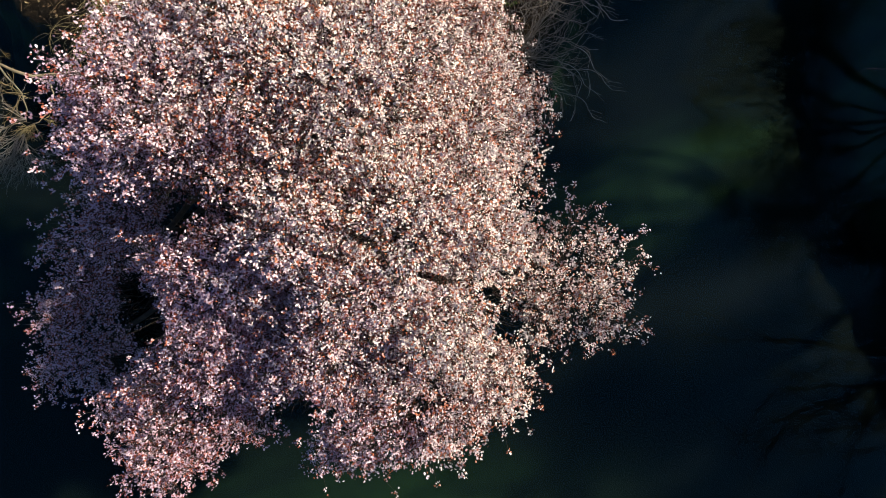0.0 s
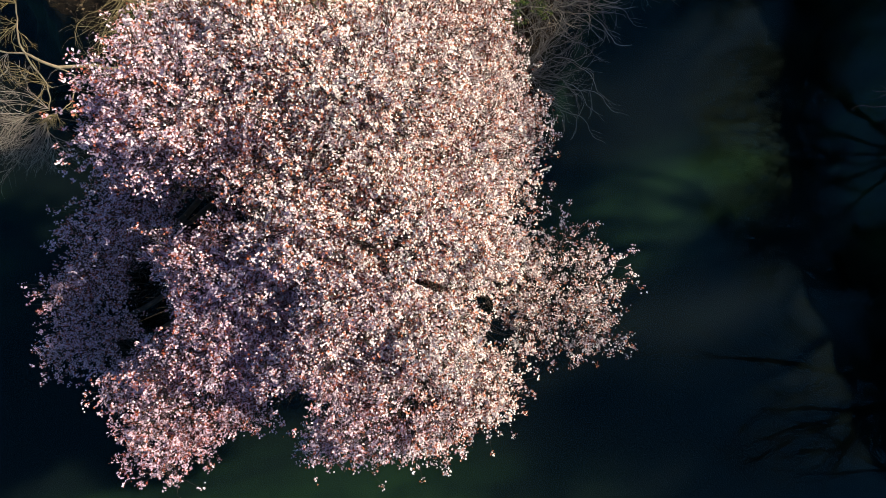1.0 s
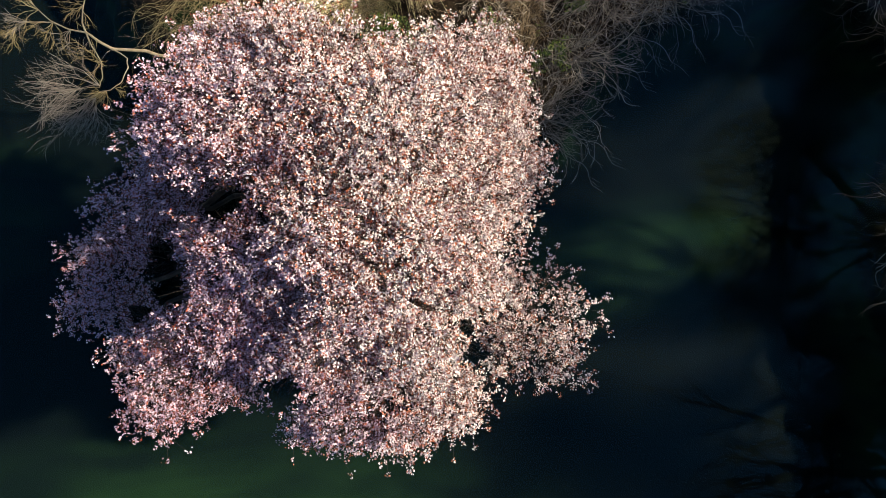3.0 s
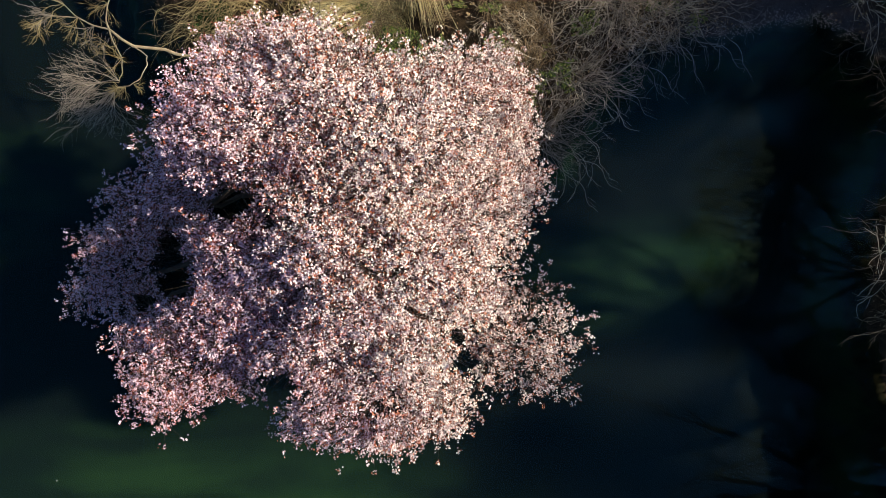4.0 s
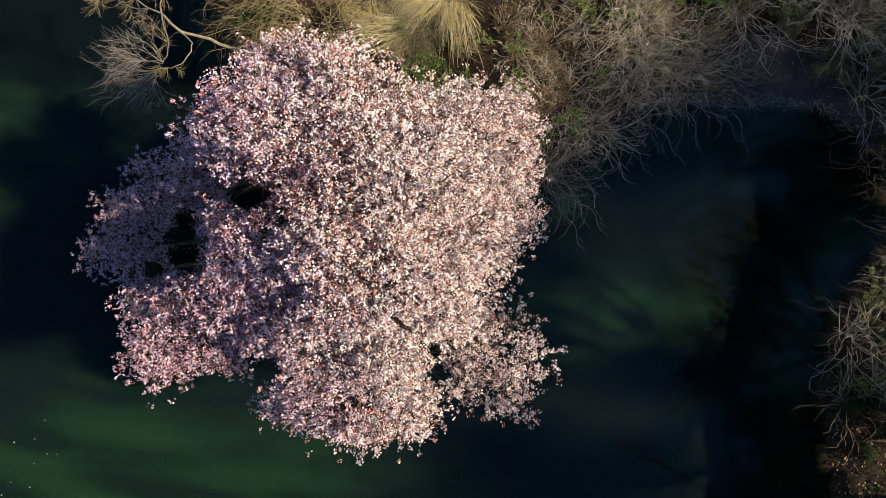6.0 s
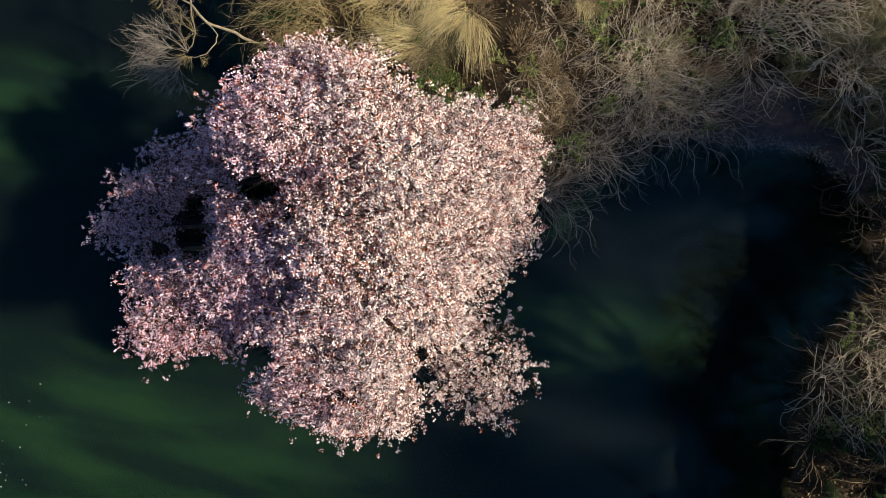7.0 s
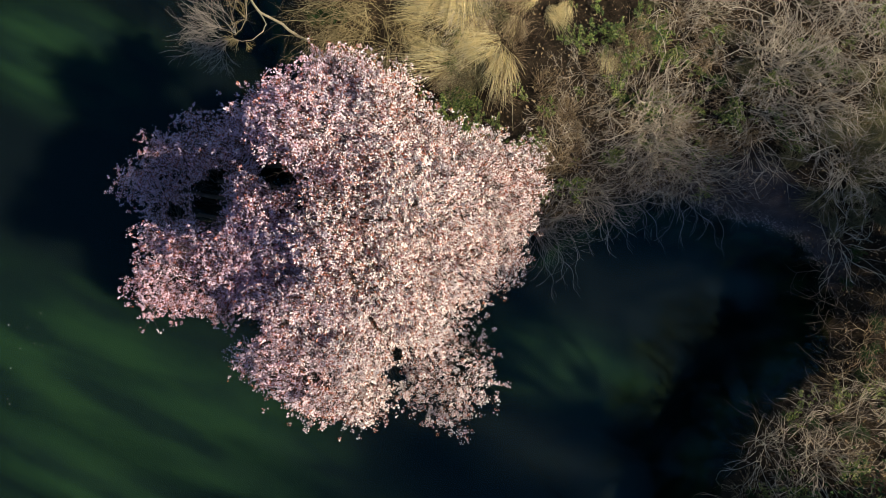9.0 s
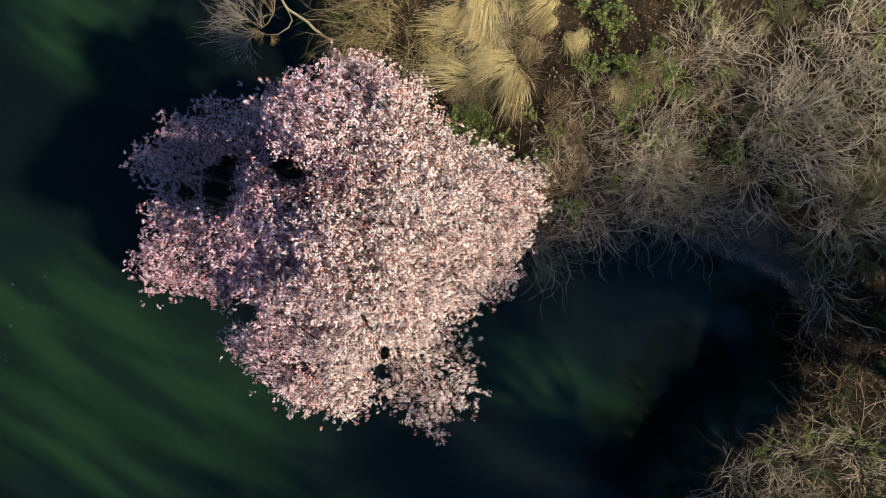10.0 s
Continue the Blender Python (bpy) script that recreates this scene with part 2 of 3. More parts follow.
def leaves(rng, at, size, length=1.5, up=0.5, fold=0.25, way=None, tilt=None, toward=(0, 0, 1)):
    """Folded four-cornered leaves at the given places. up: how far they turn their faces upwards."""
    n = len(at)
    nor = rng.normal(size=(n, 3)) if tilt is None else np.asarray(tilt) + 0.45 * rng.normal(size=(n, 3))
    nor /= np.linalg.norm(nor, axis=1)[:, None]
    nor[:, 2] = np.abs(nor[:, 2])
    nor = nor * (1 - up) + up * np.array(toward)
    nor /= np.linalg.norm(nor, axis=1)[:, None]
    a = rng.normal(size=(n, 3)) if way is None else np.asarray(way) + 0.3 * rng.normal(size=(n, 3))
    a -= (a * nor).sum(1)[:, None] * nor
    a /= np.linalg.norm(a, axis=1)[:, None] + 1e-9
    b = np.cross(nor, a)
    s = (size * rng.uniform(0.65, 1.3, n))[:, None]
    droop = rng.uniform(-0.25, 0.05, n)[:, None] * s * length
    base = at - a * s * length * 0.5
    tip = at + a * s * length * 0.5 + nor * droop
    left = at + b * s * 0.5 + nor * s * fold * rng.uniform(0, 1.4, n)[:, None] - a * s * 0.1
    right = at - b * s * 0.5 + nor * s * fold * rng.uniform(0, 1.4, n)[:, None] - a * s * 0.1
    V = np.stack([base, right, tip, left], 1).reshape(-1, 3)
    k = np.arange(n)[:, None] * 4
    F = np.concatenate([k + np.array([0, 1, 2]), k + np.array([0, 2, 3])], 1).reshape(-1, 3)
    return V, F


def curve_points(rng, a, b, n=7, sag=0.0, wander=0.1):
    a, b = np.asarray(a, float), np.asarray(b, float)
    t = np.linspace(0, 1, n)[:, None]
    span = np.linalg.norm(b - a)
    P = a + (b - a) * t
    P[:, 2] += sag * span * 4 * (t * (1 - t))[:, 0]
    off = np.cumsum(rng.normal(size=(n, 3)), 0) * wander * span / n
    off -= t * off[-1]
    return P + off * np.minimum(1, 4 * t * (1 - t) + 0.0)


def grow(rng, start, way, length, radius, depth, out, tips, bend=0.35, lift=0.1, splits=(2, 4), shrink=0.68, spread=0.7, taper=0.62):
    """A limb that wanders and forks: adds (points, first radius, last radius, depth) to out and the ends to tips."""
    way = np.asarray(way, float)
    way /= np.linalg.norm(way)
    n = 6
    P = [np.asarray(start, float)]
    for i in range(n - 1):
        way = way + rng.normal(size=3) * bend / n + np.array([0, 0, lift / n])
        way /= np.linalg.norm(way)
        P.append(P[-1] + way * length / (n - 1))
    end = radius * (taper if depth else 0.4)
    out.append((P, radius, end, depth))
    if depth == 0:
        tips.append((P[-1], way))
        return
    for k in range(rng.integers(splits[0], splits[1] + 1)):
        side = rng.normal(size=3)
        side -= (side @ way) * way
        side /= np.linalg.norm(side) + 1e-9
        turn = spread * rng.uniform(0.5, 1.3)
        i = n - 1 if k == 0 else rng.integers(2, n)
        grow(rng, P[i], way * math.cos(turn) + side * math.sin(turn), length * shrink * rng.uniform(0.75, 1.25), end if k == 0 else end * 0.8, depth - 1, out, tips, bend, lift, splits, shrink, spread, taper)


def empty(name, at, label, category, group=""):
    ob = new(name)
    ob.location = at
    ob.empty_display_size = 0.3
    return tagged(ob, label, category, group)


def part(name, vf, mat, parent, label="", smooth=False):
    """One mesh under a thing, given in the world's metres."""
    V = np.asarray(vf[0]) - np.array(parent.location)
    return mesh_object(name, V, vf[1], mat, parent, label, smooth)


# ---------------------------------------------------------------- ground and water
SHORE = np.array([(-70, 90), (-17, 15), (-11.8, 7), (-9.6, 5.0), (-6, 4.7), (-2, 4.9), (1.5, 4.6), (2.9, 4.9), (3.4, 6.5), (4.0, 8.1), (5.7, 9.6), (7.9, 10.3), (9.3, 11.1),
                  (10.6, 11.6), (12.2, 11.2), (13.7, 10.1), (14.7, 8.3), (14.3, 4.7), (14.7, 2.4), (16.6, -1), (19, -8), (24, -25), (50, -90), (-160, -110), (-190, 60)], float)


def inland(x, y):
    """Metres to the shoreline, more than 0 on land."""
    p = np.stack([np.ravel(x), np.ravel(y)], 1).astype(float)
    best = np.full(len(p), 1e9)
    inside = np.zeros(len(p), bool)
    for a, b in zip(SHORE, np.roll(SHORE, -1, 0)):
        ab = b - a
        t = np.clip(((p - a) @ ab) / (ab @ ab), 0, 1)
        best = np.minimum(best, np.linalg.norm(p - a - t[:, None] * ab, axis=1))
        if a[1] != b[1]:
            inside ^= ((a[1] > p[:, 1]) != (b[1] > p[:, 1])) & (p[:, 0] < (b[0] - a[0]) * (p[:, 1] - a[1]) / (b[1] - a[1]) + a[0])
    return np.where(inside, -best, best).reshape(np.shape(x))


def smooth(t):
    t = np.clip(t, 0, 1)
    return t * t * (3 - 2 * t)


def mound(x, y, cx, cy, along, across, turn):
    c, s = math.cos(radians(turn)), math.sin(radians(turn))
    u, v = ((x - cx) * c + (y - cy) * s) / along, ((y - cy) * c - (x - cx) * s) / across
    return np.exp(-(u * u + v * v) ** 1.5)


def ground_height(x, y):
    x, y = np.asarray(x, float), np.asarray(y, float)
    d = inland(x, y) + 0.18 * np.sin(3.1 * x + 1.3 * y) * np.sin(2.3 * y - 1.7 * x) + 0.1 * np.sin(7 * x) * np.sin(6.1 * y)
    beach = np.exp(-(((x - 9.0) / 2.8) ** 4 + ((y - 11.6) / 1.9) ** 4))
    bumps = 0.12 * np.sin(1.3 * x + 0.7) * np.sin(1.1 * y) + 0.05 * np.sin(4.3 * x + 2 * y) * np.sin(3.7 * y - x)
    land = 0.22 * smooth(d / 0.6) + (1 - 0.95 * beach) * (0.45 * smooth(d / 1.6) + 0.7 * smooth((d - 0.8) / 5) + bumps * smooth(d / 1.5))
    # bed raised where sunlit green is painted, since height drives its colour
    lit_patch_rise = 0.88 * mound(x, y, 7.0, 1.5, 5.2, 2.1, 23) + mound(x, y, -5, -12.5, 13, 5.6, 10) + 1.1 * mound(x, y, -17.6, -2.2, 5.2, 2.6, 25)
    bed = -0.12 * smooth(-d / 0.3) - 2.3 * smooth(-d / 2.2) + 1.7 * np.minimum(lit_patch_rise, 1) * smooth(-d / 4.0)
    return np.where(d > 0, land, bed) + 0.0


def axis(lo, hi, step, far, grow_by=1.35):
    mid = list(np.arange(lo, hi + step / 2, step))
    out, s = [], step
    left, right = [lo], [hi]
    while right[-1] < far:
        s *= grow_by
        right.append(right[-1] + s)
        left.append(left[-1] - s)
    return np.array(left[:0:-1] + mid + right[1:])


gx, gy = axis(-24, 24, 0.2, 900), axis(-22, 26, 0.2, 900)
GX, GY = np.meshgrid(gx, gy)
GZ = ground_height(GX, GY)
idx = np.arange(GX.size).reshape(GX.shape)
quads = np.stack([idx[:-1, :-1], idx[:-1, 1:], idx[1:, 1:], idx[1:, :-1]], -1).reshape(-1, 4)
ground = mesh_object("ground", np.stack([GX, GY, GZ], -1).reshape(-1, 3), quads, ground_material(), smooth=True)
tagged(ground, "brown soil bank, muddy beach and silty pond bed with sunlit green painted in", "ground", kind="structure")
w = 400.0
water = mesh_object("water", [(-w, -w, 0), (w, -w, 0), (w, w, 0), (-w, w, 0)], [(0, 1, 2, 3)], water_material())
water.visible_shadow = False
tagged(water, "still dark green pond water mirroring trees and sky", "water", kind="structure")


# ---------------------------------------------------------------- the pink-leaved tree
LOBES = []


def lobe(x, y, top, rx, ry, thick=1.6, turn=21.0, dense=1.0):
    """A spray of the crown: centre, top, half widths along and across, and how deep it hangs."""
    LOBES.append((x, y, top - thick, rx, ry, thick, radians(turn), dense))


lobe(-4.75, 4.15, 7.2, 1.75, 1.0)
lobe(-4.9, 2.65, 8.4, 1.5, 1.0)
lobe(-3.15, 3.6, 8.3, 1.3, 1.3)
lobe(-1.05, 4.7, 6.0, 1.95, 1.1)
lobe(0.65, 4.9, 4.8, 1.2, 1.6)
lobe(1.35, 3.2, 4.6, 1.25, 1.4)
lobe(-1.4, 3.0, 8.3, 1.8, 1.5)
lobe(0.4, 1.9, 6.8, 1.6, 1.6)
lobe(-2.45, 2.1, 8.0, 1.5, 1.3)
lobe(-4.05, 1.9, 8.0, 1.4, 0.9)
lobe(-6.9, 1.0, 4.7, 1.4, 0.9, 1.3, dense=0.75)
lobe(-6.0, 2.0, 7.4, 0.9, 0.8)
lobe(-8.3, -0.1, 3.4, 1.2, 0.95, 1.1, dense=0.6)
lobe(-7.6, -1.2, 2.9, 1.2, 1.0, 0.9, dense=0.55)
lobe(-9.4, -1.6, 2.4, 1.2, 0.9, 0.9, dense=0.55)
lobe(-9.5, -3.0, 1.9, 1.25, 0.75, 0.6, dense=0.5)
lobe(-7.9, -3.3, 2.3, 1.0, 1.2, 0.7, dense=0.6)
lobe(-6.3, -2.7, 3.9, 1.2, 0.9, 0.9, dense=0.6)
lobe(-5.4, -0.6, 5.2, 1.1, 1.0, 1.1)
lobe(-0.7, 0.4, 8.1, 1.4, 1.5)
lobe(0.4, 0.4, 7.6, 1.3, 1.2)
lobe(-2.3, 0.25, 8.0, 1.2, 1.1)
lobe(-1.45, -1.0, 7.7, 1.1, 1.0)
lobe(-3.9, -0.5, 6.7, 1.6, 1.4)
lobe(-4.2, -2.05, 5.9, 1.9, 1.2)
lobe(1.3, -2.75, 6.2, 0.75, 0.8, 1.1, dense=0.8)
lobe(-6.0, -4.8, 5.0, 0.85, 0.7, 0.8, dense=0.5)
lobe(-2.7, -5.1, 3.0, 0.5, 0.45, 0.4, dense=0.5)
lobe(-5.25, -3.75, 4.9, 1.7, 1.2, 1.1, dense=0.7)
lobe(-7.1, -3.8, 4.2, 0.7, 0.5, 0.7, dense=0.7)
lobe(-1.9, -2.3, 6.6, 1.5, 1.2)
lobe(0.05, -1.3, 7.3, 1.3, 1.3)
lobe(-0.05, -3.35, 6.2, 2.0, 1.15, 1.4, dense=0.66)
lobe(3.15, -1.05, 5.0, 1.55, 1.6, 0.9, dense=0.42)
lobe(1.75, 0.05, 5.2, 0.65, 0.75, 0.9)
lobe(-1.75, -4.4, 5.1, 0.75, 0.6, 0.7, dense=0.55)


# openings between the limbs, slanting outwards on the way down: x, y, height, half width
GAPS = ((-5.6, 0.57, 4.0, 0.42), (-5.25, 0.75, 4.0, 0.3), (-7.3, -1.6, 2.5, 0.5), (-7.05, -2.2, 2.5, 0.48), (-7.5, -1.05, 2.5, 0.36), (-7.9, -2.9, 2.2, 0.3),
        (1.35, -1.3, 4.5, 0.18), (1.75, -1.9, 4.5, 0.24), (-2.9, -3.9, 4.0, 0.35))


BARE = (((-2.7, 1.05, 7.3), (-1.85, 1.45, 7.5), (-1.1, 2.1, 7.6)), ((-1.2, 0.1, 7.6), (-0.85, 0.0, 7.6), (-0.55, -0.55, 7.5)), ((-0.1, -0.6, 6.8), (0.3, -0.7, 6.7), (0.8, -0.7, 6.6)), ((-4.2, 1.2, 6.8), (-3.6, 0.7, 7.0), (-2.9, 0.6, 7.1)))


def in_gap(p):
    out = np.zeros(len(p), bool)
    ragged = 1.0 + 0.75 * np.sin(9.1 * p[:, 0] + 3 * p[:, 2]) * np.sin(8.3 * p[:, 1] - 2 * p[:, 2])
    for hx, hy, hz, hr in GAPS:
        low = hz - p[:, 2]
        out |= (p[:, 0] - hx - (hx - 0.3) / 18 * low) ** 2 + (p[:, 1] - hy - (hy - 1.3) / 18 * low) ** 2 < hr * hr * ragged
    for line in BARE:
        for a, b_ in zip(line, line[1:]):
            for f in (0.1, 0.4, 0.7, 1.0):
                c = np.array(a) + (np.array(b_) - np.array(a)) * f
                out |= ((p[:, 0] - c[0]) ** 2 + (p[:, 1] - c[1]) ** 2 < 0.007 * ragged) & (p[:, 2] > c[2] - 0.1)
    return out


def pink_tree():
    rng = np.random.default_rng(11)
    foot = np.array([-1.6, 5.0, float(ground_height(-1.6, 5.0)) - 0.1])
    tree = empty("pink_leaved_tree", foot, "wide tree with pale pink and rust leaves over the pond", "tree")
    fork = np.array([-1.9, 3.4, 2.6])
    trunk = curve_points(rng, foot, fork, 8, 0.04, 0.15)
    part("trunk", tubes([(trunk, 0.30, 0.22)], 10), M_BARK, tree, smooth=True)
    for line in BARE:
        P = np.concatenate([curve_points(rng, line[0], line[1], 5, 0.03, 0.2), curve_points(rng, line[1], line[2], 5, 0.03, 0.2)[1:]])
        part("branch", tubes([(P - np.array([0, 0, 0.2]), 0.026, 0.012)], 6), M_BARK, tree, smooth=True)
    twigs, leaf_at, tilts = [], [], []
    for x, y, z, rx, ry, rz, turn, dense in LOBES:
        c, s = math.cos(turn), math.sin(turn)
        heart = np.array([x, y, z - 0.3 * rz])
        limb = curve_points(rng, fork, heart, 9, 0.06, 0.25)
        part("limb", tubes([(limb, 0.13, 0.05)], 6), M_BARK, tree, smooth=True)
        n = int(84 * rx * ry * dense * (1 + 0.3 * rz))
        u = rng.normal(size=(n, 3))
        u /= np.linalg.norm(u, axis=1)[:, None]
        u[:, 2] = np.where(u[:, 2] < -0.3, -u[:, 2], u[:, 2])
        reach = rng.uniform(0.6, 1.08, n) ** 0.8 * (1 + 0.24 * np.sin(6 * u[:, 0] + x * 3) * np.sin(6 * u[:, 1] + y * 5) + 0.16 * np.sin(15 * u[:, 0] + y * 7) * np.sin(14 * u[:, 1] + x * 4))
        q = u * reach[:, None] * np.array([rx, ry, rz])
        ends = np.c_[x + c * q[:, 0] - s * q[:, 1], y + s * q[:, 0] + c * q[:, 1], z + q[:, 2]]
        for e in ends[~in_gap(ends)]:
            root = heart + (e - heart) * rng.uniform(0.15, 0.6) + rng.normal(size=3) * 0.1
            P = curve_points(rng, root, e, 5, 0.03, 0.2)
            twigs.append((P, 0.014, 0.005))
            k = rng.integers(9, 16)
            f = rng.uniform(0.3, 1.05, k)[:, None]
            leaf_at.append(root + (e - root) * f + rng.normal(size=(k, 3)) * 0.09)
            tilts.append(np.repeat(rng.normal(size=(1, 3)), k, 0))
            for _ in range(7):
                e2 = e + rng.normal(size=3) * np.array([0.24, 0.24, 0.2])
                twigs.append((np.array([P[3], (P[3] + e2) / 2 + rng.normal(size=3) * 0.03, e2]), 0.006, 0.003))
                k = rng.integers(6, 13)
                leaf_at.append(e2 + rng.normal(size=(k, 3)) * 0.042)
                tilts.append(np.repeat(rng.normal(size=(1, 3)), k, 0))
    tagged(part("twig_mass", tubes(twigs, 3), M_BARK, tree, "fine dark twigs"), kind="stuff")
    at, tilt = np.concatenate(leaf_at), np.concatenate(tilts)
    keep = ~in_gap(at)
    at, tilt = at[keep], tilt[keep]
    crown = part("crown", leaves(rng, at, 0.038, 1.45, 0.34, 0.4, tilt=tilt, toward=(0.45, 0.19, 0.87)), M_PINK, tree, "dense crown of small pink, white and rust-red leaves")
    tagged(crown, kind="stuff")
    return tree


pink_tree()


# ---------------------------------------------------------------- bushes, grass and trees on the banks
def place(proto, x, y, turn=0.0, size=1.0, sink=0.04, lean=0.0):
    """Sets a thing that was built at the origin, or a copy of it, on the ground."""
    m = pose(x, y, float(ground_height(x, y)) - sink, 0, lean, turn) @ Matrix.Diagonal((size, size, size, 1))
    if "set" not in proto:
        proto["set"] = 1
        proto.matrix_basis = m
        return proto
    return copy_thing(proto, m)


def bare_bush(seed, height, wide, mat, stems=26, depth=2, lean=(0, 0), name="bare_bush", label="", category="bush", group="", thick=0.0105, bend=1.0, lift=-0.1, span=0.5, taper=0.8):
    """Arching, forking stems from one root; built at the origin."""
    rng = np.random.default_rng(seed)
    bush = empty(name, (0, 0, 0), label, category, group)
    out, tips = [], []
    for _ in range(stems):
        a = rng.uniform(0, 2 * np.pi)
        r = wide * 0.3 * math.sqrt(rng.uniform())
        way = np.array([math.cos(a) * wide + lean[0], math.sin(a) * wide + lean[1], height * rng.uniform(0.6, 1.4)])
        grow(rng, (r * math.cos(a), r * math.sin(a), 0), way, span * math.hypot(height, wide) * rng.uniform(0.6, 1.15), thick * rng.uniform(0.7, 1.2), depth, out, tips, bend, lift, (1, 3), 0.66, 0.65, taper)
    part("stem_mass", tubes([o[:3] for o in out], 3), mat, bush)
    return bush, tips


def leafy_shrub(seed, height, wide, mat, n=16, size=0.085, label="", group="", length=2.7, name="green_shrub"):
    """Stems that end in sprays of long leaves; built at the origin."""
    rng = np.random.default_rng(seed)
    bush = empty(name, (0, 0, 0), label, "shrub", group)
    out, at, ways = [], [], []
    for _ in range(n):
        a, r = rng.uniform(0, 2 * np.pi), wide * math.sqrt(rng.uniform())
        e = np.array([r * math.cos(a), r * math.sin(a), height * rng.uniform(0.5, 1.0) * (1 - 0.4 * (r / wide) ** 2)])
        P = curve_points(rng, (rng.normal() * 0.08, rng.normal() * 0.08, 0), e, 6, 0.1, 0.2)
        out.append((P, 0.012, 0.005))
        for _ in range(4):
            c = P[rng.integers(3, 6)] + rng.normal(size=3) * 0.08
            k = rng.integers(6, 11)
            b = rng.uniform(0, 2 * np.pi, k)
            w_ = np.c_[np.cos(b), np.sin(b), rng.uniform(-0.2, 0.5, k)]
            at.append(c + w_ * size * length * 0.55)
            ways.append(w_)
    part("stem_mass", tubes(out, 3), M_TWIG, bush)
    tagged(part("leaf_mass", leaves(rng, np.concatenate(at), size, length, 0.5, 0.18, np.concatenate(ways)), mat, bush), kind="stuff")
    return bush


def grass_clump(seed, height, wide, n, lean, mat, label, group, thick=0.007):
    """Long blades that arch over to one side; built at the origin."""
    rng = np.random.default_rng(seed)
    clump = empty("grass_clump", (0, 0, 0), label, "grass", group)
    paths = []
    for _ in range(n):
        a, r = rng.uniform(0, 2 * np.pi), wide * 0.5 * math.sqrt(rng.uniform())
        l = height * rng.uniform(0.5, 1.2)
        out = np.array([math.cos(a), math.sin(a)]) * rng.uniform(0.0, 0.3) + np.array(lean) * rng.uniform(0.5, 1.3) + rng.normal(size=2) * 0.16
        t = np.linspace(0, 1, 6)[:, None]
        P = np.array([r * math.cos(a), r * math.sin(a), 0]) + np.c_[out[0] * l * t ** 1.5, out[1] * l * t ** 1.5, l * (0.9 * t - 0.62 * t * t)]
        paths.append((P, thick, thick * 0.35))
    part("blade_mass", tubes(paths, 3), mat, clump)
    return clump


def on_beach(x, y):
    return ((x - 8.8) / 2.5) ** 2 + ((y - 11.5) / 1.6) ** 2 < 1 or ((x - 10.8) / 1.6) ** 2 + ((y - 11.3) / 1.0) ** 2 < 1


